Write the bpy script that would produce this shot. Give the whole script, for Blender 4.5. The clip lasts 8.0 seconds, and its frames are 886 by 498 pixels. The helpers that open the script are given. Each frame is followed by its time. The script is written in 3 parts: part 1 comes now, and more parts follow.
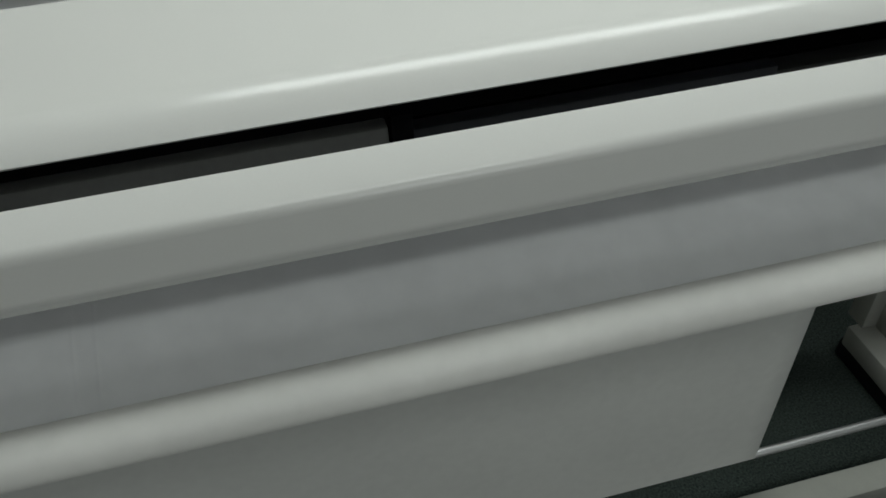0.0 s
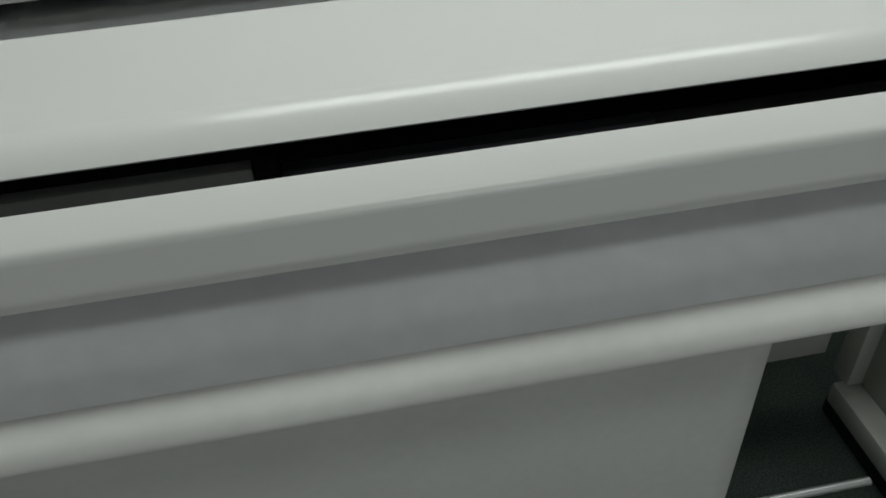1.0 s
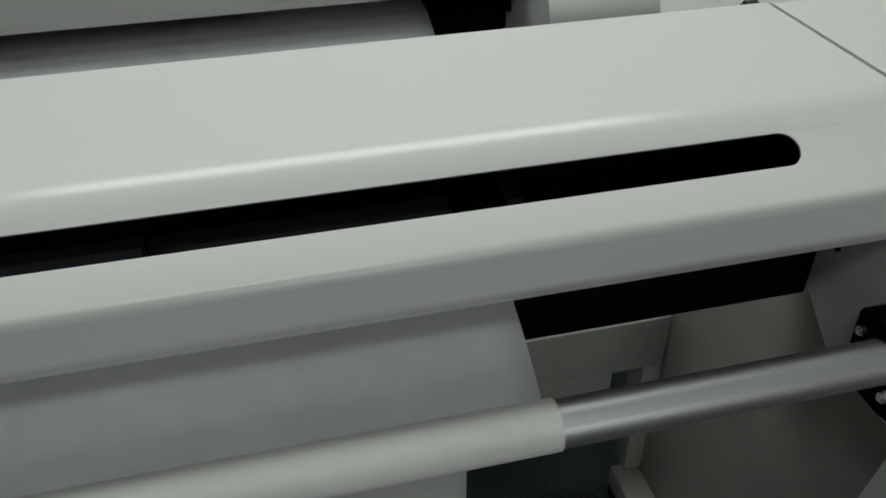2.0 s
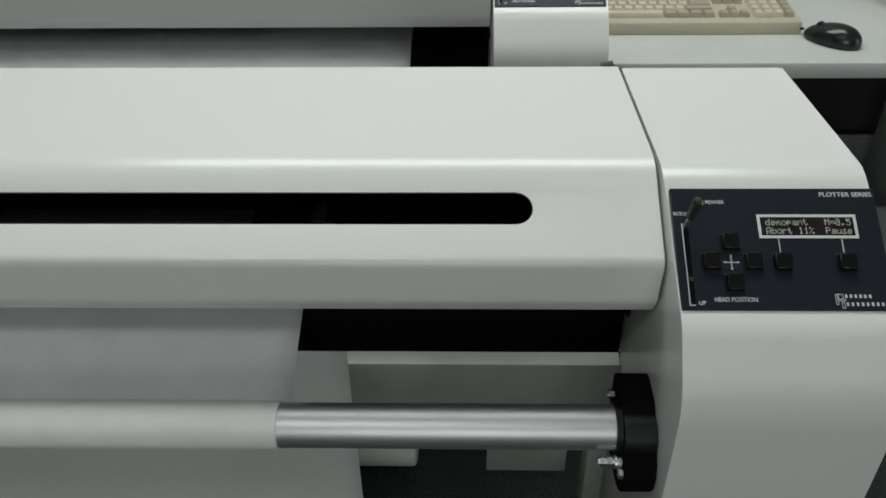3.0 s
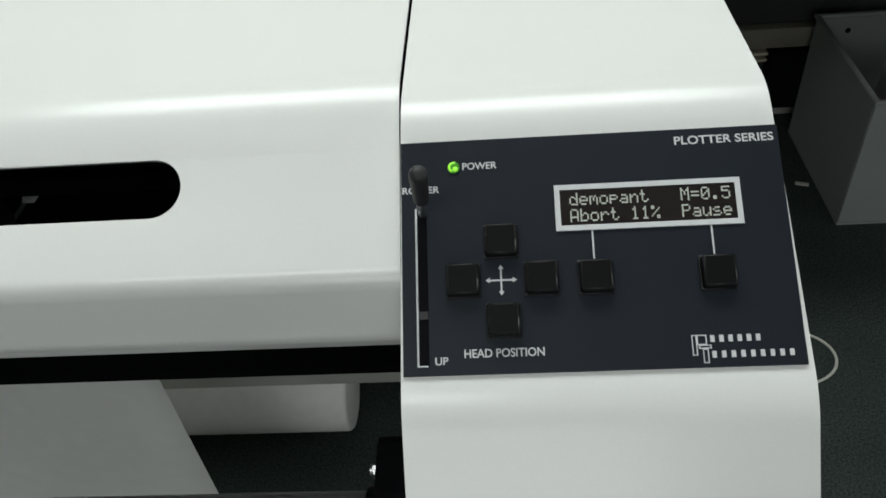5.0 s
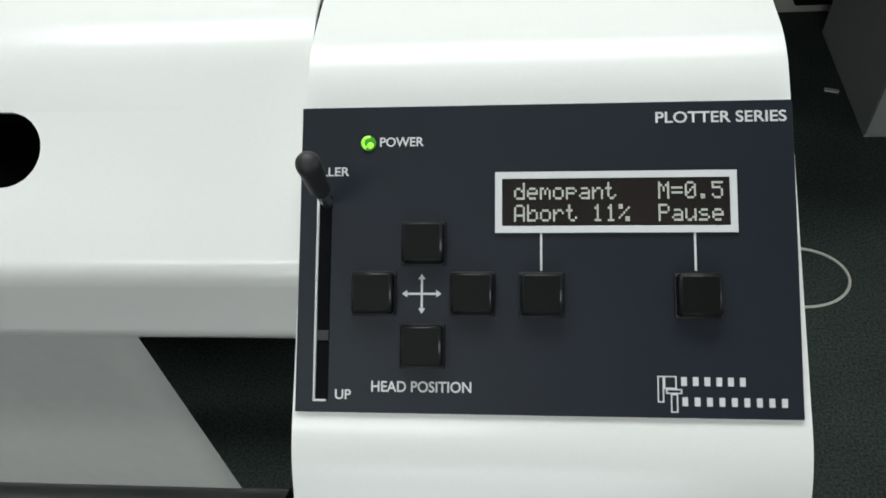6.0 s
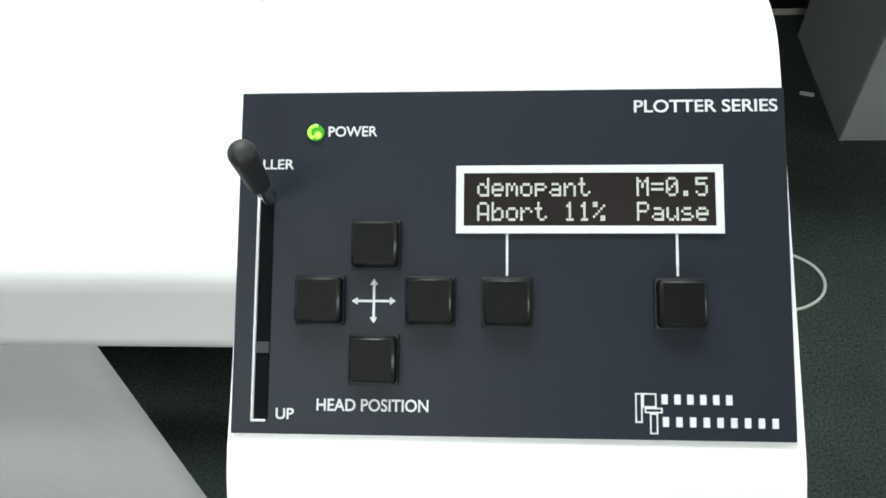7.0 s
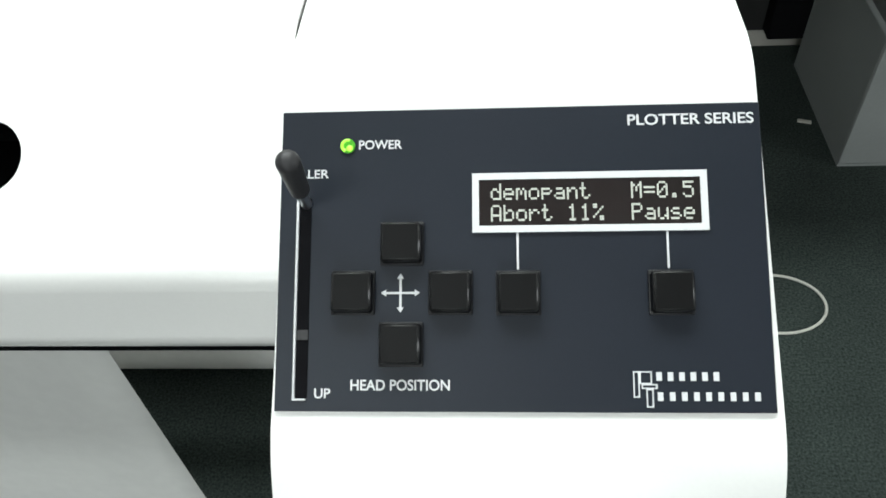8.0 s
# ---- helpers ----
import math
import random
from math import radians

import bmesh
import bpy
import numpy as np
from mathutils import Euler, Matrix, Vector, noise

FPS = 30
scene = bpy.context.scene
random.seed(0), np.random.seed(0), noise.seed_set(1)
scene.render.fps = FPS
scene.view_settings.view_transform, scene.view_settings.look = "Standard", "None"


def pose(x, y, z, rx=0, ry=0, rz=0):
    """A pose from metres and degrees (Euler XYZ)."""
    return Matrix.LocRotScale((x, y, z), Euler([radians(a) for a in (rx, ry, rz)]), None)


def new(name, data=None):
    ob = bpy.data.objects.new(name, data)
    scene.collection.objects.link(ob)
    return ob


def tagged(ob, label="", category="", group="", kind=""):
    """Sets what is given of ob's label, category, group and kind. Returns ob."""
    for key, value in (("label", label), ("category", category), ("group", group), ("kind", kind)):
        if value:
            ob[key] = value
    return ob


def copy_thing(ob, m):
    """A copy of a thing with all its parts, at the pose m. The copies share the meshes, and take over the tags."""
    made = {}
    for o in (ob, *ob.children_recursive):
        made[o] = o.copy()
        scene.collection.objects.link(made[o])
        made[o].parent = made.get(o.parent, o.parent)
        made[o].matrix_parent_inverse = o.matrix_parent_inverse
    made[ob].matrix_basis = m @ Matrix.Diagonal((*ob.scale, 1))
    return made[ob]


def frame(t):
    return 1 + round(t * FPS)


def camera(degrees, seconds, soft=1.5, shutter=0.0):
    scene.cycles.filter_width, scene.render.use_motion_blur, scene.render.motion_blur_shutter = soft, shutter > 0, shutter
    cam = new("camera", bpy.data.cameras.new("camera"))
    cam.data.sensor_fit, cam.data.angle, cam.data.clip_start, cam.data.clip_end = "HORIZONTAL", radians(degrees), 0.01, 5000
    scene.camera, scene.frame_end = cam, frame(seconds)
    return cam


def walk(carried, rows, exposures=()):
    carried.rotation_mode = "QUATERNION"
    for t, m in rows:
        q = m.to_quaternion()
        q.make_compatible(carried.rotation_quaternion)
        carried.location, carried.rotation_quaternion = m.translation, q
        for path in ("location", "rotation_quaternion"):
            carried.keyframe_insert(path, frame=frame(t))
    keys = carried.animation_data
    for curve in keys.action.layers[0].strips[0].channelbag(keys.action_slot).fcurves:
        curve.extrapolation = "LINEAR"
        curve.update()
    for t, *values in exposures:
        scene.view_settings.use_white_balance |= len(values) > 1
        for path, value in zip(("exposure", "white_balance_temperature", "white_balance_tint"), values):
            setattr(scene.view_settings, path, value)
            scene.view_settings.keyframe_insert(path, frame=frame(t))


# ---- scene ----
cam = camera(58.0, 8.0, soft=1.7)
walk(cam, [
    (0, pose(-0.9228, -0.3533, 1.2238, 47.84, 2.29, -14.30)),
    (0.5, pose(-0.8985, -0.3500, 1.2210, 49.66, 3.36, -13.66)),
    (1, pose(-0.7972, -0.3913, 1.2299, 50.77, 2.99, -10.26)),
    (1.2, pose(-0.7158, -0.3963, 1.2308, 52.19, 3.25, -10.45)),
    (1.5, pose(-0.6327, -0.3724, 1.2317, 52.09, 3.95, -14.38)),
    (1.8, pose(-0.5458, -0.3578, 1.2225, 53.47, 0.66, -15.85)),
    (2, pose(-0.4595, -0.3490, 1.2265, 53.09, 0.62, -13.17)),
    (2.2, pose(-0.4060, -0.3319, 1.2332, 52.63, -0.15, -12.61)),
    (3.3, pose(-0.1131, -0.4403, 1.2730, 54.48, 2.26, 4.53)),
    (3.5, pose(-0.0878, -0.4380, 1.2747, 54.38, 3.19, 4.85)),
    (4, pose(-0.0418, -0.3560, 1.2353, 52.55, 2.96, 3.73)),
    (4.5, pose(-0.0255, -0.2544, 1.1785, 50.12, 4.36, 1.55)),
    (4.7, pose(-0.0163, -0.2298, 1.1631, 49.45, 4.35, 0.88)),
    (5.8, pose(0.0272, -0.1388, 1.1349, 39.96, 5.40, 3.66)),
    (6, pose(0.0267, -0.1292, 1.1283, 39.28, 4.27, 3.34)),
    (6.5, pose(0.0312, -0.1154, 1.1152, 38.75, 3.17, 2.45)),
    (7, pose(0.0301, -0.1145, 1.1103, 39.37, 2.88, 2.48)),
    (7.5, pose(0.0278, -0.1220, 1.1151, 40.07, 2.80, 2.04)),
    (8, pose(0.0279, -0.1387, 1.1245, 41.68, 3.45, 2.27)),
], exposures=[(0, -0.52, 6500, 10.5), (1.2, -0.64, 6500, 10.5), (2.2, -0.74, 6500, 11), (3.3, -0.38, 6480, 12), (4.0, -0.38, 6480, 12), (4.7, -0.22, 6450, 12),
              (5.8, 0.10, 6380, 13), (6, 0.16, 6380, 13), (6.5, 0.6, 6350, 13), (7, 0.92, 6350, 12), (7.5, 1.05, 6350, 12), (8, 0.92, 6350, 12)])

# ---- light ----
world = bpy.data.worlds.new("room_world")
scene.world = world
world.use_nodes = True
world.node_tree.nodes["Background"].inputs[0].default_value = (0.6, 0.65, 0.7, 1)
world.node_tree.nodes["Background"].inputs[1].default_value = 0.05


def ceiling_lamp(x, y, length, width, watts):
    lamp = bpy.data.lights.new("fluorescent_light", "AREA")
    lamp.shape, lamp.size, lamp.size_y = "RECTANGLE", length, width
    lamp.energy, lamp.color = watts, (0.93, 1.0, 0.955)
    ob = new("fluorescent_light", lamp)
    ob.matrix_world = pose(x, y, 2.57)
    return ob


ceiling_lamp(-0.25, 0.78, 1.7, 0.60, 30)
ceiling_lamp(-0.65, -1.20, 1.2, 0.25, 9)
# soft fill light from added, unseen windows in the south and east walls
for watts, high, place in ((17, 1.1, pose(-0.10, -2.84, 1.55, 90, 0, 0)), (13, 1.35, pose(2.84, -0.55, 1.425, 90, 0, 90))):
    day = bpy.data.lights.new("window_light", "AREA")
    day.shape, day.size, day.size_y, day.energy, day.color = "RECTANGLE", 1.5, high, watts, (0.94, 1.0, 0.98)
    new("window_light", day).matrix_world = place


# ---- materials ----
def mat(name, color, rough=0.5, metal=0.0, grain=0.0, scale=200.0, bump=0.0, stain=0.0, stain_scale=6.0, spec=0.5, coat=0.0, stretch=(1, 1, 1), wear=0.12):
    m = bpy.data.materials.new(name)
    m.use_nodes = True
    nt = m.node_tree
    b = nt.nodes["Principled BSDF"]
    b.inputs["Roughness"].default_value, b.inputs["Metallic"].default_value = rough, metal
    b.inputs["Specular IOR Level"].default_value, b.inputs["Coat Weight"].default_value = spec, coat
    b.inputs["Base Color"].default_value = (*color, 1)
    if not (grain or bump or stain):
        return m
    tc = nt.nodes.new("ShaderNodeTexCoord")
    mp = nt.nodes.new("ShaderNodeMapping")
    mp.inputs["Scale"].default_value = stretch
    nt.links.new(tc.outputs["Object"], mp.inputs["Vector"])
    fine = nt.nodes.new("ShaderNodeTexNoise")
    fine.inputs["Scale"].default_value, fine.inputs["Detail"].default_value = scale, 4
    nt.links.new(mp.outputs[0], fine.inputs["Vector"])
    big = nt.nodes.new("ShaderNodeTexNoise")
    big.inputs["Scale"].default_value, big.inputs["Detail"].default_value = stain_scale, 5
    nt.links.new(mp.outputs[0], big.inputs["Vector"])

    def gain(source, amount):
        n = nt.nodes.new("ShaderNodeMapRange")
        n.inputs["From Min"].default_value, n.inputs["From Max"].default_value = 0.3, 0.7
        n.inputs["To Min"].default_value, n.inputs["To Max"].default_value = 1 - amount, 1 + amount
        nt.links.new(source, n.inputs["Value"])
        return n.outputs[0]
    mul = nt.nodes.new("ShaderNodeMath")
    mul.operation = "MULTIPLY"
    nt.links.new(gain(fine.outputs[0], grain), mul.inputs[0])
    nt.links.new(gain(big.outputs[0], stain), mul.inputs[1])
    vm = nt.nodes.new("ShaderNodeVectorMath")
    vm.operation = "SCALE"
    vm.inputs[0].default_value = color
    nt.links.new(mul.outputs[0], vm.inputs["Scale"])
    nt.links.new(vm.outputs[0], b.inputs["Base Color"])
    rr = nt.nodes.new("ShaderNodeMath")
    rr.operation, rr.inputs[1].default_value = "MULTIPLY", rough
    nt.links.new(gain(big.outputs[0], wear), rr.inputs[0])
    nt.links.new(rr.outputs[0], b.inputs["Roughness"])
    if bump:
        bp = nt.nodes.new("ShaderNodeBump")
        bp.inputs["Strength"].default_value, bp.inputs["Distance"].default_value = bump, 0.002
        nt.links.new(fine.outputs[0], bp.inputs["Height"])
        nt.links.new(bp.outputs[0], b.inputs["Normal"])
    return m


def glow(name, color, strength):
    m = mat(name, color, 0.3)
    b = m.node_tree.nodes["Principled BSDF"]
    b.inputs["Emission Color"].default_value, b.inputs["Emission Strength"].default_value = (*color, 1), strength
    return m


WHITE = mat("white_powder_coat", (0.79, 0.79, 0.77), 0.22, grain=0.01, scale=900, bump=0.0, stain=0.004, stain_scale=2, wear=0.0)
# grey-white stand enamel, its colour darkened for the shade under the plotter
LEGWHITE = mat("shade_darkened_enamel", (0.36, 0.365, 0.335), 0.45, grain=0.03, scale=400, bump=0.04, stain=0.16, stain_scale=7)
# one paper in three tones: lit roll, half-lit hanging sheet, shaded front sheet
ROLLPAPER = mat("plotter_paper_lit", (0.87, 0.863, 0.835), 0.8, grain=0.025, scale=60, bump=0.06, stain=0.06, stain_scale=7, spec=0.25)
PAPER = mat("plotter_paper", (0.775, 0.78, 0.795), 0.85, grain=0.03, scale=45, bump=0.12, stain=0.045, stain_scale=9, spec=0.2)
WEBPAPER = mat("plotter_paper_half_lit", (0.83, 0.835, 0.81), 0.85, grain=0.02, scale=60, bump=0.06, stain=0.05, stain_scale=4, spec=0.2)
ALU = mat("brushed_aluminium", (0.66, 0.66, 0.675), 0.43, 0.9, grain=0.05, scale=150, bump=0.0, stain=0.05, stretch=(0.2, 3, 3))
STEEL = mat("bright_steel", (0.7, 0.7, 0.7), 0.30, 1.0)
BLACK = mat("black_plastic", (0.006, 0.006, 0.007), 0.45, spec=0.35, grain=0.1, scale=500, bump=0.05)
MATTE = mat("matt_black", (0.004, 0.004, 0.005), 0.9, grain=0.1, spec=0.1)
# lighter, glossier black for the chamfers, so the button edges catch a highlight
KEYEDGE = mat("button_edge_highlight", (0.012, 0.012, 0.0125), 0.22, spec=0.6)
KEYCAP = mat("black_button", (0.0035, 0.0035, 0.0037), 0.45, spec=0.14, wear=0.03, grain=0.1, scale=1500, bump=0.03)
PANEL = mat("slate_panel_print", (0.0116, 0.0151, 0.0225), 0.42, spec=0.22, wear=0.03, grain=0.03, scale=800, bump=0.02, stain=0.04, stain_scale=20)
PRINT = mat("white_print", (0.62, 0.63, 0.64), 0.5, grain=0.02, scale=900)
LCDGLASS = mat("display_glass", (0.0105, 0.0065, 0.0065), 0.14, coat=0.2, stain=0.3, stain_scale=40)
LCDTEXT = glow("display_segment", (0.30, 0.32, 0.28), 0.43)
LED = glow("green_led", (0.30, 0.75, 0.05), 0.55)
LEDDARK = glow("green_lens", (0.045, 0.26, 0.01), 0.28)
RUBBER = mat("grey_rubber", (0.022, 0.0215, 0.023), 0.55, grain=0.1, scale=900, bump=0.05)
BLUERAIL = mat("blue_black_rail", (0.016, 0.018, 0.026), 0.35, stain=0.15)
TRAY = mat("brown_tray", (0.17, 0.155, 0.125), 0.7, grain=0.1, stain=0.15)
STRIPGREY = mat("grey_strip", (0.12, 0.122, 0.118), 0.6, grain=0.05, scale=200, stain=0.08)
RAIL = mat("dark_grey_rail", (0.035, 0.036, 0.037), 0.5, grain=0.1, scale=200, stain=0.1)
CARPET = mat("dark_green_carpet", (0.0330, 0.0425, 0.0385), 0.95, grain=0.55, scale=260, bump=0.9, stain=0.18, stain_scale=7, spec=0.1)
LAMINATE = mat("desk_laminate", (0.58, 0.59, 0.57), 0.45, grain=0.03, scale=90, bump=0.02, stain=0.05, stain_scale=4)
WALLPAINT = mat("wall_paint", (0.55, 0.55, 0.52), 0.8, grain=0.03, scale=150, bump=0.15, stain=0.05, stain_scale=2)
DESKSHADE = mat("under_desk_shade", (0.022, 0.022, 0.022), 0.7, grain=0.05, stain=0.2)
CEIL = mat("ceiling_paint", (0.75, 0.75, 0.73), 0.9, grain=0.03, scale=80, bump=0.1)
SKIRT = mat("skirting_paint", (0.50, 0.49, 0.44), 0.5, grain=0.03, stain=0.1)
BEIGE = mat("beige_plastic", (0.52, 0.47, 0.36), 0.5, grain=0.03, scale=500, bump=0.06, stain=0.05, stain_scale=15)
KEYBEIGE = mat("beige_key", (0.60, 0.55, 0.43), 0.5, grain=0.04, scale=500, bump=0.04, stain=0.06, stain_scale=30)
KEYTAN = mat("tan_key", (0.40, 0.35, 0.27), 0.5, grain=0.04, scale=500, bump=0.04, stain=0.06, stain_scale=30)
BINGREY = mat("grey_box_plastic", (0.25, 0.265, 0.26), 0.5, grain=0.03, scale=300, bump=0.04, stain=0.06)
CABLE = mat("pale_cable", (0.50, 0.50, 0.45), 0.5)
CARD = mat("brown_card", (0.35, 0.24, 0.14), 0.8, grain=0.05)
MOUSE = mat("mouse_plastic", (0.010, 0.011, 0.013), 0.22, stain=0.1)
BLUECARD = mat("blue_print", (0.22, 0.34, 0.50), 0.6, stain=0.3, stain_scale=40)
GREENCARD = mat("green_paper", (0.40, 0.52, 0.36), 0.7, stain=0.2, stain_scale=30)


# ---- mesh helpers ----
def finish(bm, name, material, smooth=None):
    bmesh.ops.recalc_face_normals(bm, faces=bm.faces[:])
    me = bpy.data.meshes.new(name)
    bm.to_mesh(me)
    bm.free()
    me.materials.append(material)
    if smooth:
        me.shade_smooth()
        me.set_sharp_from_angle(angle=radians(smooth))
    return me


def part(name, bm, material, parent=None, label="", smooth=40):
    ob = new(name, finish(bm, name, material, smooth))
    if parent:
        ob.parent = parent
    if label:
        ob["label"] = label
    return ob


def thing(name, label, category, group="", at=(0, 0, 0), kind=""):
    ob = new(name)
    ob.empty_display_size = 0.05
    ob.matrix_world = Matrix.Translation(at)
    return tagged(ob, label, category, group, kind)


def add_box(bm, x0, x1, y0, y1, z0, z1, bevel=0.0, seg=2, m=None):
    r = bmesh.ops.create_cube(bm, size=1)["verts"]
    t = Matrix.Translation(((x0 + x1) / 2, (y0 + y1) / 2, (z0 + z1) / 2)) @ Matrix.Diagonal((x1 - x0, y1 - y0, z1 - z0, 1))
    bmesh.ops.transform(bm, matrix=t, verts=r)
    if bevel:
        edges = list({e for v in r for e in v.link_edges})
        r = [v for v in bmesh.ops.bevel(bm, geom=edges, offset=bevel, segments=seg, profile=0.5, affect="EDGES")["verts"]]
    if m is not None:
        bmesh.ops.transform(bm, matrix=m, verts=r)
    return r


def box(x0, x1, y0, y1, z0, z1, bevel=0.0, seg=2, m=None):
    bm = bmesh.new()
    add_box(bm, x0, x1, y0, y1, z0, z1, bevel, seg, m)
    return bm


def add_rod(bm, a, b, r, seg=24, r2=None):
    a, b = Vector(a), Vector(b)
    d = b - a
    m = Matrix.Translation((a + b) / 2) @ d.to_track_quat("Z", "Y").to_matrix().to_4x4()
    return bmesh.ops.create_cone(bm, cap_ends=True, segments=seg, radius1=r, radius2=r if r2 is None else r2, depth=d.length, matrix=m)["verts"]


def rod(a, b, r, seg=24, r2=None):
    bm = bmesh.new()
    add_rod(bm, a, b, r, seg, r2)
    return bm


def rounded(points, radii, seg=6):
    """A polyline whose inner corners are rounded by the given radii."""
    out = [Vector((*points[0], 0))]
    for i in range(1, len(points) - 1):
        p, a, b = Vector((*points[i], 0)), Vector((*points[i - 1], 0)), Vector((*points[i + 1], 0))
        r = radii[i]
        if not r:
            out.append(p)
            continue
        u, v = (a - p).normalized(), (b - p).normalized()
        half = u.angle(v) / 2
        d = min(r / math.tan(half), (a - p).length * 0.49, (b - p).length * 0.49)
        r = d * math.tan(half)
        c = p + (u + v).normalized() * (r / math.sin(half))
        s, e = p + u * d - c, p + v * d - c
        for k in range(seg + 1):
            w = k / seg
            q = s.slerp(e, w) if s.angle(e) < 3.1 else s.lerp(e, w)
            out.append(c + q.normalized() * r)
    out.append(Vector((*points[-1], 0)))
    return [(p.x, p.y) for p in out]


def extrude_outline(outline, x0, x1, bevel=0.0, seg=3, ends=(1, 1)):
    """A solid whose side outline lies in the y-z plane, from x0 to x1."""
    bm = bmesh.new()
    a = [bm.verts.new((x0, y, z)) for y, z in outline]
    b = [bm.verts.new((x1, y, z)) for y, z in outline]
    n = len(a)
    fa, fb = bm.faces.new(a), bm.faces.new(b[::-1])
    for i in range(n):
        bm.faces.new((a[i], a[(i + 1) % n], b[(i + 1) % n], b[i]))
    if bevel:
        edges = (list(fa.edges) if ends[0] else []) + (list(fb.edges) if ends[1] else [])
        bmesh.ops.bevel(bm, geom=edges, offset=bevel, segments=seg, profile=0.5, affect="EDGES", clamp_overlap=True)
    return bm


def sheet_strip(path, xs, wave=None):
    """A thin surface that follows a y-z path, divided along x."""
    bm = bmesh.new()
    grid = []
    for x in xs:
        grid.append([bm.verts.new((x, y, z + (wave(x, i / (len(path) - 1)) if wave else 0))) for i, (y, z) in enumerate(path)])
    for i in range(len(xs) - 1):
        for j in range(len(path) - 1):
            bm.faces.new((grid[i][j], grid[i + 1][j], grid[i + 1][j + 1], grid[i][j + 1]))
    return bm


def thick(ob, t, offset=-1):
    m = ob.modifiers.new("thickness", "SOLIDIFY")
    m.thickness, m.offset = t, offset
    return ob


def even(ob):
    """Flat faces keep straight shading beside rounded edges."""
    m = ob.modifiers.new("normals", "WEIGHTED_NORMAL")
    m.keep_sharp, m.weight = True, 100
    return ob


def tube_path(points, r, seg=8):
    """A round cable along points."""
    bm = bmesh.new()
    pts = [Vector(p) for p in points]
    rings = []
    for i, p in enumerate(pts):
        t = (pts[min(i + 1, len(pts) - 1)] - pts[max(i - 1, 0)]).normalized()
        q = t.to_track_quat("Z", "Y")
        rings.append([bm.verts.new(p + q @ Vector((r * math.cos(6.2832 * k / seg), r * math.sin(6.2832 * k / seg), 0))) for k in range(seg)])
    for a, b in zip(rings, rings[1:]):
        for k in range(seg):
            bm.faces.new((a[k], a[(k + 1) % seg], b[(k + 1) % seg], b[k]))
    bm.faces.new(rings[0])
    bm.faces.new(rings[-1])
    return bm


# ---- room ----
def structure(name, bm, material, label, category):
    ob = part(name, bm, material)
    return tagged(ob, label, category, kind="structure")


structure("floor", box(-4.5, 2.8, -2.8, 1.6, -0.1, 0.0), CARPET, "dark green-grey short pile office carpet", "floor")
structure("wall_north", box(-4.5, 2.8, 1.50, 1.65, 0, 2.6), WALLPAINT, "plain pale painted wall behind the desk", "wall")
south = bmesh.new()
add_box(south, -4.5, -0.9, -2.95, -2.8, 0, 2.6)
add_box(south, 0.7, 2.8, -2.95, -2.8, 0, 2.6)
add_box(south, -0.9, 0.7, -2.95, -2.8, 0, 0.95)
add_box(south, -0.9, 0.7, -2.95, -2.8, 2.15, 2.6)
structure("wall_south", south, WALLPAINT, "plain pale painted wall with an added window opening", "wall")
east = bmesh.new()
add_box(east, 2.8, 2.95, -2.8, -1.35, 0, 2.6)
add_box(east, 2.8, 2.95, 0.25, 1.50, 0, 2.6)
add_box(east, 2.8, 2.95, -1.35, 0.25, 0, 0.70)
add_box(east, 2.8, 2.95, -1.35, 0.25, 2.15, 2.6)
structure("wall_east", east, WALLPAINT, "plain pale painted wall with an added window opening", "wall")
# frames for the two unseen windows that hold the fill lights
win = bmesh.new()
for a, c, d, e in ((-1.35, -1.30, 0.70, 2.15), (0.20, 0.25, 0.70, 2.15), (-1.30, 0.20, 0.70, 0.75), (-1.30, 0.20, 2.1, 2.15)):
    add_box(win, 2.88, 2.93, a, c, d, e, 0.004, 1)
structure("window_1", win, PRINT, "white painted frame of an added, unseen window", "window")
win = bmesh.new()
for a, c, d, e in ((-0.90, -0.85, 0.95, 2.15), (0.65, 0.70, 0.95, 2.15), (-0.85, 0.65, 0.95, 1.0), (-0.85, 0.65, 2.1, 2.15)):
    add_box(win, a, c, -2.93, -2.88, d, e, 0.004, 1)
structure("window_2", win, PRINT, "white painted frame of an added, unseen window", "window")
structure("wall_west", box(-4.65, -4.5, -2.8, 1.50, 0, 2.6), WALLPAINT, "plain pale painted wall", "wall")
structure("ceiling", box(-4.65, 2.95, -2.95, 1.65, 2.6, 2.7), CEIL, "plain white painted ceiling", "ceiling")
structure("baseboard", box(-4.5, 2.8, 1.484, 1.50, 0, 0.055, 0.004), SKIRT, "cream painted skirting board along the wall", "skirting board")

# ---- plotter geometry: side outlines as (y, z) ----
LEFT, SEAM, CAPR = -2.15, -0.036, 0.103
TILT = 33.0
PANEL_POSE = pose(0, 0, 0.95, TILT, 0, 0)
CAP_OUT = rounded([(0.245, 0.60), (0.245, 0.982), (0.066, 0.9825), (-0.0365, 0.9262), (-0.068, 0.885), (-0.069, 0.79), (-0.052, 0.62), (-0.045, 0.60)],
                  [0, 0.006, 0.038, 0.040, 0.060, 0.2, 0, 0], 8)
COVER_TOP = rounded([(0.250, 0.955), (0.250, 0.981), (0.081, 0.981), (0.0600, 0.9669)], [0, 0.005, 0.041, 0], 14)
COVER_LOW = rounded([(0.0387, 0.9536), (0.0140, 0.9385), (0.0165, 0.902), (0.0260, 0.8865), (0.046, 0.884)], [0, 0.010, 0.02, 0.008, 0], 7)
SLOT_R = -0.126


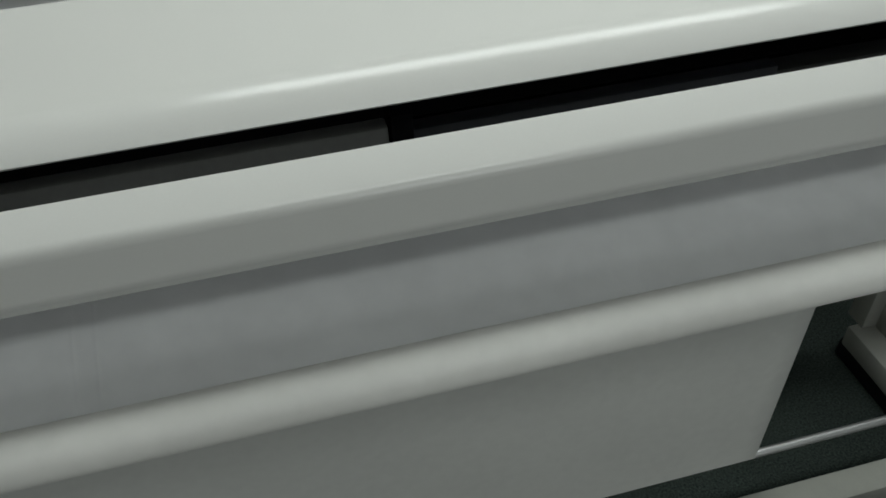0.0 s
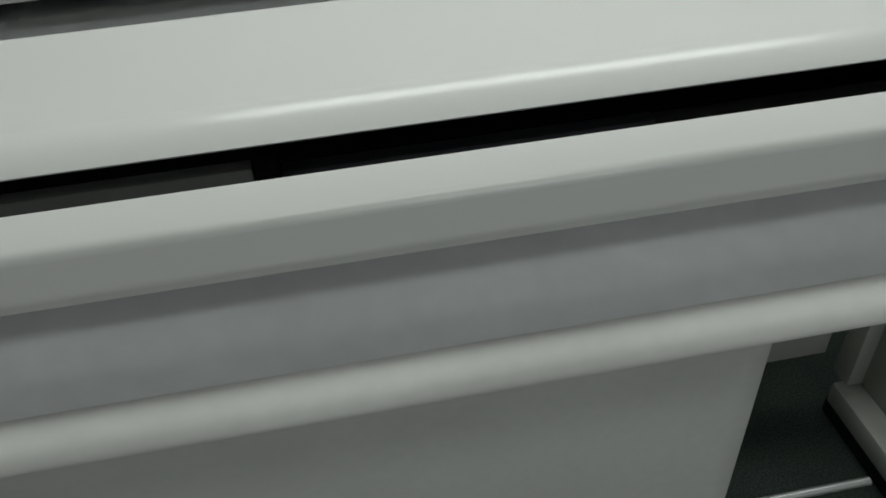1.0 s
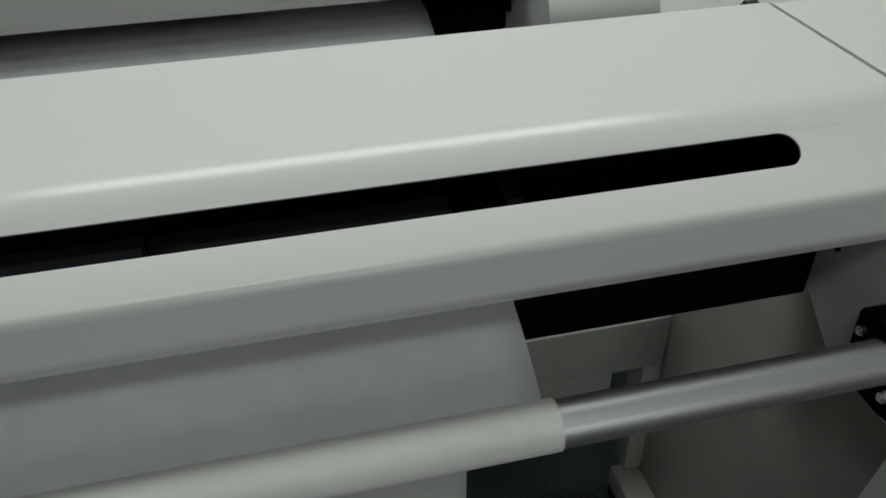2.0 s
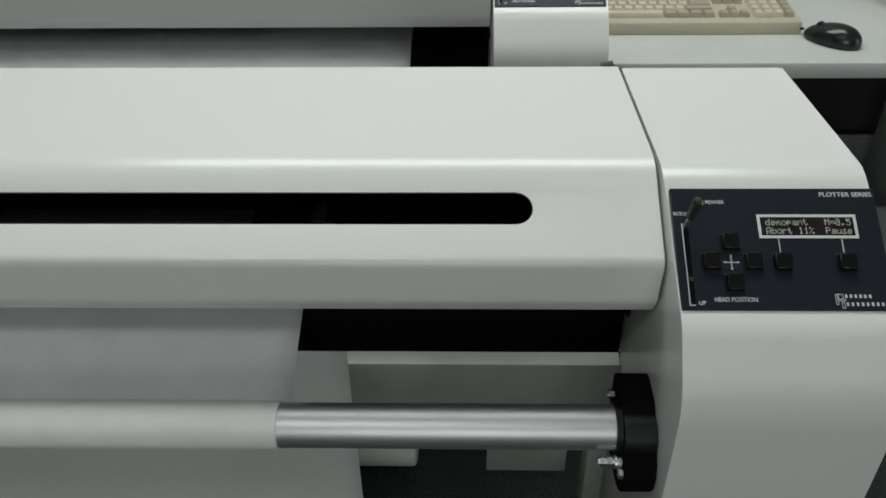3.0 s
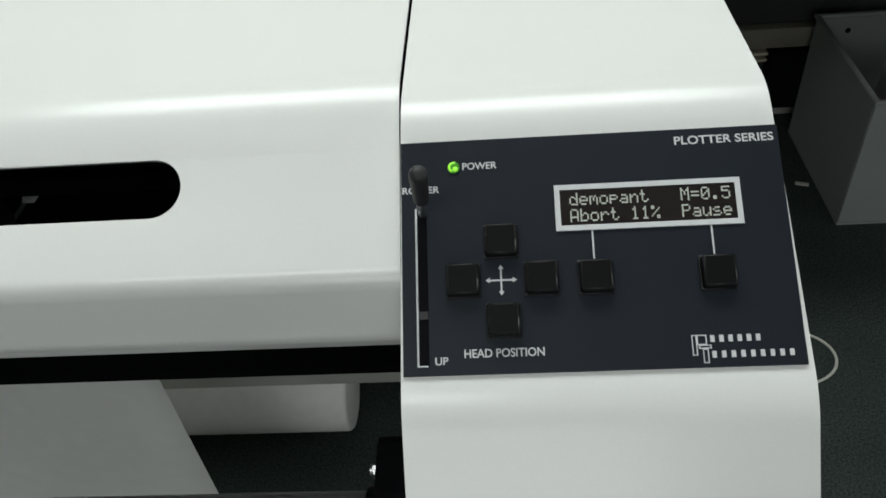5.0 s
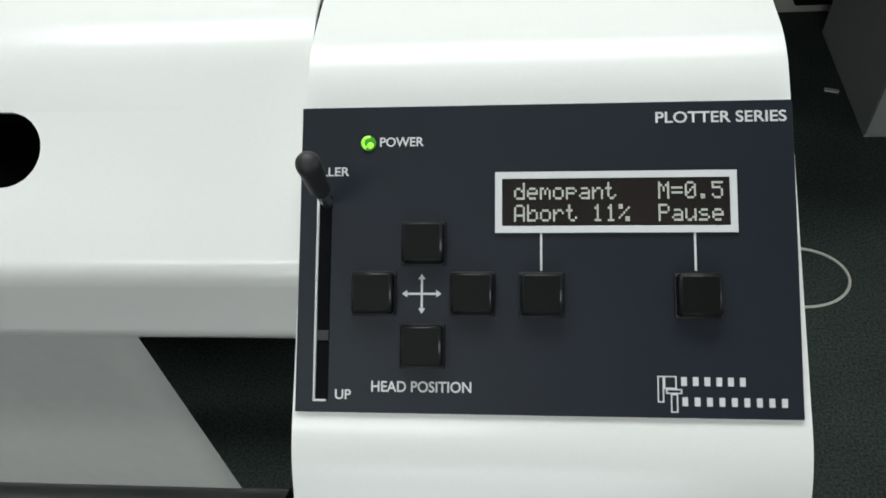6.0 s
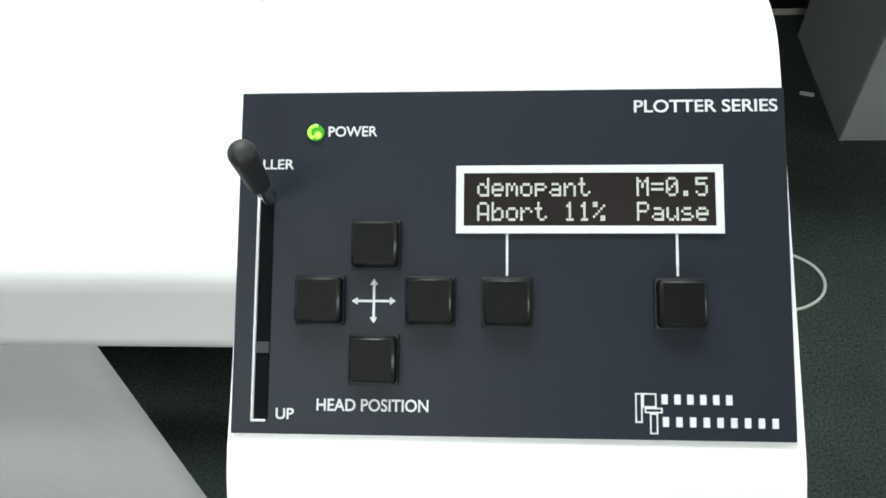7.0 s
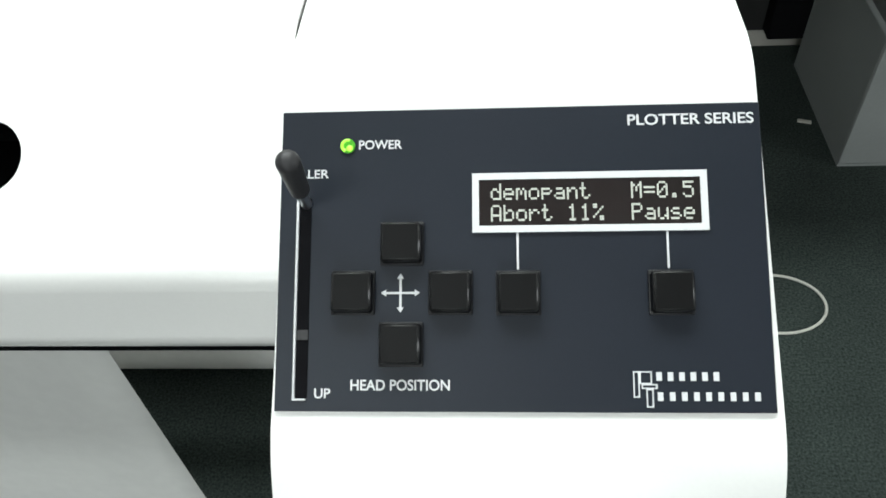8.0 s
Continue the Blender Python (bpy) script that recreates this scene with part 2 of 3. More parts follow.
def cover_mesh():
    """The long hood: a bent sheet with a round-ended slot along its sloping face."""
    bm = bmesh.new()
    x0, x1 = LEFT, SEAM - 0.002
    st, sb = Vector(COVER_TOP[-1]), Vector(COVER_LOW[0])
    rad = (st - sb).length / 2
    xc = SLOT_R - rad
    xl = LEFT + 0.10
    xs = [x0, xl - 0.0, *[xl + (xc - xl) * i / 12 for i in range(1, 12)], xc, x1]
    for prof in (COVER_TOP, COVER_LOW):
        g = [[bm.verts.new((x, y, z)) for y, z in prof] for x in xs]
        for i in range(len(xs) - 1):
            for j in range(len(prof) - 1):
                bm.faces.new((g[i][j], g[i + 1][j], g[i + 1][j + 1], g[i][j + 1]))

    def at(x, w):
        p = st.lerp(sb, w)
        return bm.verts.new((x, p.x, p.y))
    for cx, ex, sign in ((xc, x1, 1), (xl, x0, -1)):
        n = 16
        arc = [at(cx + sign * rad * math.sin(math.pi * k / n), 0.5 - 0.5 * math.cos(math.pi * k / n)) for k in range(n + 1)]
        out = [at(ex, k / n) for k in range(n + 1)]
        for k in range(n):
            bm.faces.new((arc[k], out[k], out[k + 1], arc[k + 1]))
    bmesh.ops.remove_doubles(bm, verts=bm.verts[:], dist=0.00005)
    return bm


HOLLOW = CAP_OUT[1:] + [(-0.019, 0.60), (-0.027, 0.62), (-0.041, 0.742), (0.06, 0.748), (0.10, 0.785), (0.245, 0.785)]
AXIS = (-0.0193, 0.8130)


def build_plotter(name, label, at):
    p = thing(name, label, "plotter", "plotters", at)
    cover = part("hood", cover_mesh(), WHITE, p, "long white hood with a round-ended viewing slot", 50)
    even(thick(cover, 0.0028))
    cap = even(part("end_cap", extrude_outline(HOLLOW, SEAM, 0.072, 0.0022, 2, (1, 0)), WHITE, p, "curved white end housing", 40))
    even(part("outer_shell", extrude_outline(CAP_OUT, 0.072, CAPR, 0.004, 3, (0, 1)), WHITE, cap, "", 40))
    even(part("end_cap", extrude_outline(CAP_OUT, LEFT - 0.14, LEFT - 0.002, 0.004), WHITE, p, "curved white end housing", 40))
    part("platen", box(LEFT, SEAM - 0.0005, 0.100, 0.236, 0.7745, 0.838, 0.002), MATTE, p, "black platen body")
    part("back_panel", box(LEFT, SEAM - 0.0005, 0.236, 0.2475, 0.80, 0.952, 0.001), MATTE, p)
    part("guide_rail", box(LEFT, -0.86, 0.085, 0.099, 0.888, 0.934, 0.002), STRIPGREY, p, "dark grey guide rail inside the slot")
    part("guide_rail", box(-0.842, -0.560, 0.104, 0.118, 0.870, 0.916, 0.002), BLUERAIL, p, "blue-black guide rail inside the slot")
    part("guide_rail", box(-0.5615, -0.347, 0.1185, 0.138, 0.862, 0.902, 0.002), RAIL, p, "dark grey guide rail inside the slot")
    part("pen_holder", box(-0.3040, -0.2880, 0.128, 0.160, 0.850, 0.897, 0.003), RAIL, p, "small grey pen holder beside the carriage")
    part("carriage", box(-0.345, -0.305, 0.092, 0.200, 0.842, 0.905, 0.006), MATTE, p, "matt black pen carriage")
    part("rail_post", box(-0.858, -0.843, 0.084, 0.120, 0.888, 0.942, 0.002), MATTE, p)
    # added black plate that keeps the slot's right end dark
    part("inner_baffle", box(SEAM - 0.006, SEAM - 0.003, 0.075, 0.235, 0.8385, 0.950), MATTE, p)
    part("guide_rod", rod((LEFT, 0.150, 0.890), (SEAM, 0.150, 0.890), 0.006), MATTE, p)
    part("take_up_tube", rod((LEFT + 0.02, *AXIS), (-0.062, *AXIS), 0.0166, 48), ALU, p, "brushed aluminium take-up tube")
    # small clip behind the seam
    clip = bmesh.new()
    add_box(clip, SEAM - 0.016, SEAM + 0.003, 0.252, 0.264, 0.966, 0.976, 0.002, 2)
    add_rod(clip, (SEAM - 0.014, 0.258, 0.975), (SEAM - 0.004, 0.258, 0.977), 0.0045, 16)
    part("hinge", clip, RAIL, p, "dark grey hinge behind the hood")
    return p


plotter = build_plotter("plotter", "white wide-format pen plotter with slate control panel, running", (0, 0, 0))
BACK = Vector((-0.100, 0.570, 0))


def bracket(parent):
    cy, cz = AXIS
    o = rounded([(0.034, -0.044), (0.036, 0.020), (0.030, 0.0245), (0.004, 0.0225), (-0.012, 0.010), (-0.022, -0.002), (-0.032, -0.014), (-0.030, -0.040), (-0.010, -0.044), (0.034, -0.044)],
                [0, 0.004, 0.004, 0.006, 0.006, 0.008, 0.010, 0.010, 0.004, 0], 4)
    b = part("bearing_bracket", extrude_outline([(cy + y, cz + z) for y, z in o[:-1]], -0.060, SEAM, 0.0016, 2), MATTE, parent, "black moulded tube bracket")
    hub = rod((-0.0645, cy, cz), (-0.0600, cy, cz), 0.0185, 40)
    add_rod(hub, (-0.0595, cy - 0.006, cz + 0.001), (SEAM - 0.0005, cy - 0.006, cz + 0.001), 0.0165, 40)
    part("hub", hub, BLACK, b, "black turned hub at the tube's end")
    for y, z, x in ((cy + 0.0265, cz + 0.006, -0.0655), (cy - 0.0215, cz - 0.0125, -0.0770), (cy - 0.0285, cz - 0.0170, -0.0620)):
        bm = rod((x, y, z), (-0.0580, y, z), 0.0026, 14)
        if x < -0.065:
            add_rod(bm, (x + 0.0015, y, z), (x + 0.0045, y, z), 0.0042, 6)
        if x < -0.07:
            add_rod(bm, (x + 0.0065, y, z), (x + 0.0100, y, z), 0.0046, 6)
            add_rod(bm, (-0.0655, y, z), (-0.0640, y, z), 0.0052, 20)
        add_rod(bm, (-0.0632, y, z), (-0.0600, y, z), 0.0040, 6)
        part("bolt", bm, STEEL, b, "bright steel bolt with nut")


bracket(plotter)


# LEGWHITE carries the stand's shade in its darker colour
def legs(parent):
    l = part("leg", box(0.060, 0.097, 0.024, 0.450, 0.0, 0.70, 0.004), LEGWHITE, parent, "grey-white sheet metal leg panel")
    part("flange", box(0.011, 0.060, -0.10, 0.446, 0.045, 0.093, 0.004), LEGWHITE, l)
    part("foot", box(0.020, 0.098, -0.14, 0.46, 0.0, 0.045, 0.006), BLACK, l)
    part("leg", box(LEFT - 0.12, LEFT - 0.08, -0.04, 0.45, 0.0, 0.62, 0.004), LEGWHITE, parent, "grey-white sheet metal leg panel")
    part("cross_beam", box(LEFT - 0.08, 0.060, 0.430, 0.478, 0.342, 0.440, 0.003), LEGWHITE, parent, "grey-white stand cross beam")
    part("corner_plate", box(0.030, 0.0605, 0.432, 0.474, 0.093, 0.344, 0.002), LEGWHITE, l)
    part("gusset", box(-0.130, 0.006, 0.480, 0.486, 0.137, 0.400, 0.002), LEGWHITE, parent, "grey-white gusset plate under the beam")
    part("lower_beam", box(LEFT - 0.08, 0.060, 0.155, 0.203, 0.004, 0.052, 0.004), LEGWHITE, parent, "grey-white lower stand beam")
    part("paper_bar", rod((LEFT, 0.245, 0.094), (-0.045, 0.245, 0.094), 0.007, 20), ALU, parent, "thin metal paper bar near the floor")


legs(plotter)
for y, z in ((0.062, 0.862), (0.034, 0.770)):
    part("screw", rod((SEAM - 0.0015, y, z), (SEAM + 0.002, y, z), 0.0032, 14), BLACK, plotter, "small dark screw head")


# ---- control panel ----
def on_panel(bm):
    bmesh.ops.transform(bm, matrix=PANEL_POSE, verts=bm.verts[:])
    return bm


def text_mesh(words, u0, u1, v, height, bold=0.012):
    """Raised print in the panel's plane that fills u0 to u1, capitals of the given height, centred on v."""
    cu = bpy.data.curves.new("lettering", "FONT")
    cu.body, cu.size, cu.offset, cu.extrude = words, 1.0, bold, 0.0
    ob = bpy.data.objects.new("lettering", cu)
    me = bpy.data.meshes.new_from_object(ob)
    bm = bmesh.new()
    bm.from_mesh(me)
    xs, ys = [q.co.x for q in bm.verts], [q.co.y for q in bm.verts]
    sx, sy = (u1 - u0) / (max(xs) - min(xs)), height / (max(ys) - min(ys))
    for q in bm.verts:
        q.co = ((q.co.x - min(xs)) * sx + u0, (q.co.y - min(ys)) * sy + v - height / 2, 0.0006)
    bpy.data.objects.remove(ob)
    return on_panel(bm)


GLYPHS = {"d": "00001 00001 01101 10011 10001 10001 01111", "e": "00000 00000 01110 10001 11111 10000 01110", "m": "00000 00000 11010 10101 10101 10001 10001",
          "o": "00000 00000 01110 10001 10001 10001 01110", "p": "00000 00000 11110 10001 11110 10000 10000", "a": "00000 00000 01110 00001 01111 10001 01111",
          "n": "00000 00000 10110 11001 10001 10001 10001", "t": "01000 01000 11100 01000 01000 01001 00110", "M": "10001 11011 10101 10101 10001 10001 10001",
          "=": "00000 00000 11111 00000 11111 00000 00000", "0": "01110 10001 10011 10101 11001 10001 01110", ".": "00000 00000 00000 00000 00000 01100 01100",
          "5": "11111 10000 11110 00001 00001 10001 01110", "A": "01110 10001 10001 10001 11111 10001 10001", "b": "10000 10000 10110 11001 10001 10001 11110",
          "r": "00000 00000 10110 11001 10000 10000 10000", "1": "00100 01100 00100 00100 00100 00100 01110", "%": "11000 11001 00010 00100 01000 10011 00011",
          "P": "11110 10001 10001 11110 10000 10000 10000", "u": "00000 00000 10001 10001 10001 10011 01101", "s": "00000 00000 01110 10000 01110 00001 11110"}


def dot_text(words, u0, v0):
    bm = bmesh.new()
    pitch, dx, dy, s = 0.003545, 0.00060, 0.00068, 0.00028
    for i, ch in enumerate(words):
        if ch == " ":
            continue
        for r, row in enumerate(GLYPHS[ch].split()):
            for c, bit in enumerate(row):
                if bit == "1":
                    x, y = u0 + i * pitch + c * dx, v0 - r * dy
                    bm.faces.new([bm.verts.new((x + a, y + b * 1.12, 0.0011)) for a, b in ((-s, -s), (s, -s), (s, s), (-s, s))])
    return on_panel(bm)


def button_mesh():
    bm = bmesh.new()
    add_box(bm, -0.0058, 0.0058, -0.0058, 0.0058, 0.0, 0.0050, 0.0008, 1)
    for q in bm.verts:
        if q.co.z > 0.003:
            q.co.x *= 0.965
            q.co.y *= 0.965
    me = finish(bm, "button", KEYCAP, 40)
    me.materials.append(KEYEDGE)
    # chamfers take the highlight material, tops stay dull
    for f in me.polygons:
        f.material_index = 1 if 0.3 < f.normal.z < 0.95 else 0
    return me


def control_panel(parent):
    plate = part("control_panel", on_panel(box(-0.0350, 0.1008, -0.0326, 0.0532, -0.004, 0.0004, 0.0002, 1)), PANEL, parent, "slate blue printed control panel", 30)
    bm = button_mesh()
    for u, v in ((0.0004, 0.0139), (-0.0133, 0.0001), (0.0140, 0.0000), (0.0003, -0.0143), (0.0328, -0.0002), (0.0743, -0.0003)):
        b = new("button", bm)
        b.parent, b["label"] = plate, "square black push button"
        b.matrix_world = PANEL_POSE @ Matrix.Translation((u, v, 0.0004))
        part("button_bezel", on_panel(box(u - 0.0062, u + 0.0062, v - 0.0062, v + 0.0062, 0.0002, 0.0016, 0.0005, 2)), BLACK, plate)
    # display: frame of four bars, glass, dots
    fr = bmesh.new()
    a, b, c, d, w = 0.0202, 0.0853, 0.0168, 0.0338, 0.0019
    add_box(fr, a, b, d - w, d, 0.0004, 0.0012)
    add_box(fr, a, b, c, c + w, 0.0004, 0.0012)
    add_box(fr, a, a + w, c + w, d - w, 0.0004, 0.0012)
    add_box(fr, b - w, b, c + w, d - w, 0.0004, 0.0012)
    part("display_frame", on_panel(fr), PRINT, plate, "white frame round the display")
    part("display", on_panel(box(a + w, b - w, c + w, d - w, 0.0004, 0.0009)), LCDGLASS, plate, "dark character display")
    part("display_text", dot_text("demopant   M=0.5", 0.0257, 0.0304), LCDTEXT, plate, "lit dot-matrix characters", None)
    part("display_text", dot_text("Abort 11%  Pause", 0.0257, 0.0243), LCDTEXT, plate, "lit dot-matrix characters", None)
    for u in (0.0328, 0.0740):
        part("leader_line", on_panel(box(u - 0.0003, u + 0.0003, 0.0064, 0.0168, 0.0004, 0.0007)), PRINT, plate)
    # crossed arrows
    ar = bmesh.new()
    add_box(ar, -0.0045, 0.0045, -0.0003, 0.0003, 0.0004, 0.0007)
    add_box(ar, -0.0003, 0.0003, -0.0045, 0.0045, 0.0004, 0.00072)
    for k in range(4):
        m = Matrix.Rotation(math.pi / 2 * k, 4, "Z")
        f = [ar.verts.new(m @ Vector(q)) for q in ((0.0055, 0, 0.0007), (0.0040, 0.0010, 0.0007), (0.0040, -0.0010, 0.0007))]
        ar.faces.new(f)
    part("arrow_cross", on_panel(ar), PRINT, plate, "white crossed arrow print")
    # print
    for words, u0, u1, v, h in (("POWER", -0.0124, 0.0001, 0.0429, 0.0027), ("PLOTTER SERIES", 0.0642, 0.0990, 0.0487, 0.0032), ("HEAD POSITION", -0.0137, 0.0138, -0.0254, 0.0030),
                                ("UP", -0.0238, -0.0193, -0.0277, 0.0027), ("ROLLER", -0.0345, -0.0210, 0.0345, 0.0026)):
        part("lettering", text_mesh(words, u0, u1, v, h, 0.016), PRINT, plate, "white printed lettering", None)
    # emblem: two outlined shapes and rows of small bars
    em = bmesh.new()

    def frame_shape(x0, x1, y0, y1, w=0.00035):
        add_box(em, x0, x1, y0, y0 + w, 0.0004, 0.0007)
        add_box(em, x0, x1, y1 - w, y1, 0.0004, 0.0007)
        add_box(em, x0, x0 + w, y0 + w, y1 - w, 0.0004, 0.0007)
        add_box(em, x1 - w, x1, y0 + w, y1 - w, 0.0004, 0.0007)
    frame_shape(0.0633, 0.0650, -0.0286, -0.0216)
    frame_shape(0.0650, 0.0683, -0.0250, -0.0216)
    frame_shape(0.0655, 0.0697, -0.0263, -0.0250)
    frame_shape(0.0667, 0.0686, -0.0312, -0.0263)
    part("emblem", on_panel(em), PRINT, plate, "white outlined emblem")
    for n, u0, step, v in ((6, 0.0702, 0.00302, -0.0230), (9, 0.0704, 0.00318, -0.0283)):
        for k in range(n):
            x = u0 + k * step
            cell = box(x - 0.00072, x + 0.00072, v - 0.00115, v + 0.00115, 0.0004, 0.0007)
            part("emblem_bar", on_panel(cell), PRINT, plate)
    # power light
    led = bmesh.new()
    add_rod(led, (-0.0156, 0.0426, 0.0004), (-0.0156, 0.0426, 0.0012), 0.0021, 24)
    lamp = part("power_light", on_panel(led), LEDDARK, plate, "round green power light")
    # lever slot with its white edges
    part("lever_slot", on_panel(box(-0.0292, -0.0258, -0.0290, 0.0275, 0.0003, 0.0006)), MATTE, plate, "narrow black lever slot")
    ed = bmesh.new()
    add_box(ed, -0.0300, -0.0293, -0.0296, 0.0275, 0.0003, 0.0012, 0.0002, 1)
    add_box(ed, -0.0300, -0.0262, -0.0297, -0.0291, 0.0003, 0.0012, 0.0002, 1)
    part("slot_edge", on_panel(ed), PRINT, plate, "white edge of the lever slot")
    part("slot_catch", on_panel(box(-0.0291, -0.0259, -0.0130, -0.0102, 0.0005, 0.0010)), RUBBER, plate)
    lv = part("lever", on_panel(rod((-0.0274, 0.0250, -0.004), (-0.0268, 0.0274, 0.014), 0.0016, 16)), STEEL, plate, "steel lever stem")
    kb = bmesh.new()
    a, b = Vector((-0.0265, 0.0275, 0.0122)), Vector((-0.0260, 0.0312, 0.0265))
    add_rod(kb, a, b, 0.0028, 24, 0.0033)
    bmesh.ops.create_uvsphere(kb, u_segments=24, v_segments=12, radius=0.0033, matrix=Matrix.Translation(b))
    bmesh.ops.create_uvsphere(kb, u_segments=24, v_segments=12, radius=0.0028, matrix=Matrix.Translation(a))
    part("lever_knob", on_panel(kb), RUBBER, plate, "dark grey rubber lever knob")
    # lit arc and spot of the power light; the darker gap is a modelled reflection
    core = tube_path([(-0.0156 + 0.00165 * math.cos(radians(q)), 0.0426 + 0.00165 * math.sin(radians(q)), 0.0012) for q in range(70, 251, 15)], 0.00045)
    bmesh.ops.create_uvsphere(core, u_segments=20, v_segments=10, radius=0.0010, matrix=Matrix.Translation((-0.0150, 0.0418, 0.0011)) @ Matrix.Diagonal((1, 1, 0.5, 1)))
    part("power_light_core", on_panel(core), LED, plate, "glowing green arc and spot beside a dark reflection")


control_panel(plotter)
rear = copy_thing(plotter, Matrix.Translation(BACK))
for o in [c for c in rear.children_recursive if c.name.split(".")[0] in ("bolt", "carriage", "pen_holder", "hub", "bearing_bracket", "flange", "foot")]:
    bpy.data.objects.remove(o)
tagged(rear, "white wide-format pen plotter standing behind the other one", "plotter", "plotters")

# ---- paper ----
FOLDS = ((-0.703, -0.018), (-0.688, -0.014), (-1.093, 0.002), (-1.078, 0.001))


def ripple(x, w):
    """Slack waves and a few faint folds across the sheet."""
    z = 0.0006 * math.sin(x * 9) * w + 0.0005 * math.sin(x * 23 + 2) * w + 0.0002 * math.sin(x * 61 + 5 * w) * w
    for fx, lean in FOLDS:
        z += 0.00030 * math.exp(-((x - fx - lean * (w - 0.3) * 2) / 0.0013) ** 2)
    return z


def paper_set(at, right, label):
    p = thing("paper_web", label, "paper", "paper webs", at)
    xs = [LEFT + 0.05 + (right - LEFT - 0.05) * i / 60 for i in range(61)]
    for fx in (-0.70, -1.085):
        xs = sorted([x for x in xs if abs(x - fx) > 0.032] + [fx - 0.032 + 0.0008 * i for i in range(81)])
    front = rounded([(0.20, 0.8388), (0.102, 0.8390), (0.050, 0.8205), (0.016, 0.8035), (-0.006, 0.7955), (-0.021, 0.7945)], [0, 0.02, 0.2, 0.05, 0.02, 0], 6)
    f = part("front_sheet", sheet_strip(front, xs, ripple), PAPER, p, "white paper running out to the take-up tube", 60)
    thick(f, 0.0003, 0)
    back = rounded([(0.20, 0.8388), (0.2305, 0.838), (0.2365, 0.094), (0.245, 0.0855), (0.2535, 0.096)], [0, 0.012, 0.008, 0.006, 0], 6)
    h = part("hanging_sheet", sheet_strip(back, xs[:-1] + [right + 0.005]), WEBPAPER, p, "long white sheet hanging behind the tube", 60)
    thick(h, 0.0003, 0)
    part("rolled_paper", rod((LEFT + 0.05, *AXIS), (right - 0.002, *AXIS), 0.0180, 56), ROLLPAPER, p, "white paper wound on the tube")
    return p


web = paper_set((0, 0, 0), -0.308, "white plotter paper hanging and wound on the tube")
paper_set(BACK, -0.246 + 0.100, "white plotter paper on the plotter behind")
roll = thing("supply_roll", "thick white paper roll lying on the carpet", "paper roll", at=(-1.2, 0.632, 0.0))
bm = rod((LEFT + 1.22, 0, 0.07), (-0.258 + 1.2, 0, 0.07), 0.07, 48)
bmesh.ops.bevel(bm, geom=[e for e in bm.edges if abs(e.verts[0].co.x - e.verts[1].co.x) < 1e-5], offset=0.008, segments=3, profile=0.5, affect="EDGES")
part("roll", bm, ROLLPAPER, roll, "white wound paper")

# ---- desk, keyboard, mouse ----
desk = thing("desk", "pale grey laminate desk beside the plotters", "desk", at=(0.9, 1.1, 0))
part("desktop", box(0.010 - 0.9, 1.9 - 0.9, -0.30, 0.395, 0.722, 0.750, 0.004), LAMINATE, desk, "pale laminate top with a plain edge")
part("leg", box(0.93, 0.97, -0.27, 0.27, 0.0, 0.722, 0.003), LAMINATE, desk)
part("leg", box(-0.05, -0.01, 0.0, 0.27, 0.0, 0.722, 0.003), LAMINATE, desk)
# near-black board added in front of the wall for the shade below the desk
part("back_board", box(0.012 - 0.9, 0.99, 0.366, 0.380, 0.056, 0.722, 0.002), DESKSHADE, desk, "added dark board standing in for the shade under the desktop")
part("cable_tray", box(0.012 - 0.9, 0.99, 0.336, 0.366, 0.210, 0.258, 0.003), TRAY, desk, "brown cable tray under the desk")
part("cable_box", box(0.625 - 0.9, 0.712 - 0.9, 0.318, 0.366, 0.062, 0.206, 0.004), MATTE, desk, "black box fixed to the board under the desk")
for z in (0.172, 0.188):
    part("edge_strip", box(0.40 - 0.9, 0.625 - 0.9, 0.345, 0.366, z, z + 0.007, 0.001, 1), BEIGE, desk, "thin tan strip under the desk")
lead = thing("under_desk_cable", "black cable hanging below the desk", "cable", at=(0.50, 1.43, 0.0))
part("cable", tube_path([(-0.14, 0.02, 0.23), (-0.10, -0.004, 0.40), (-0.04, -0.01, 0.47), (0.05, -0.01, 0.54), (0.16, 0.0, 0.60), (0.24, 0.0, 0.70), (0.25, 0.0, 0.722)], 0.004), BLACK, lead)

U = 0.0178
kbd = thing("keyboard", "old beige computer keyboard with tan keys on the desk", "keyboard", at=(0.232, 1.010, 0.75))
KO = Vector((0.232, 1.010, 0.75))
body = bmesh.new()
add_box(body, -0.014 - KO.x, 0.410 - KO.x, -0.088, 0.095, 0, 0.022, 0.004, 2)
for q in body.verts:
    if q.co.z > 0.011:
        q.co.z += 0.10 * (q.co.y + 0.088)
part("case", body, BEIGE, kbd)
key_meshes = {}


def key(cx, row, width, tan=False):
    k = (round(width, 2), tan)
    if k not in key_meshes:
        b = box(-width * U / 2 + 0.0008, width * U / 2 - 0.0008, -U / 2 + 0.0008, U / 2 - 0.0008, 0, 0.009, 0.001, 1)
        for q in b.verts:
            if q.co.z > 0.004:
                q.co.x *= 1 - 0.004 / (width * U)
                q.co.y *= 0.80
        key_meshes[k] = finish(b, "key", KEYTAN if tan else KEYBEIGE, 30)
    o = new("key", key_meshes[k])
    o.parent = kbd
    y = -0.062 + row * U + (0.006 if row == 5 else 0)
    o.location = (cx - KO.x, y, 0.0215 + 0.10 * (y + 0.088))
    o.rotation_euler = (radians(5.7), 0, 0)


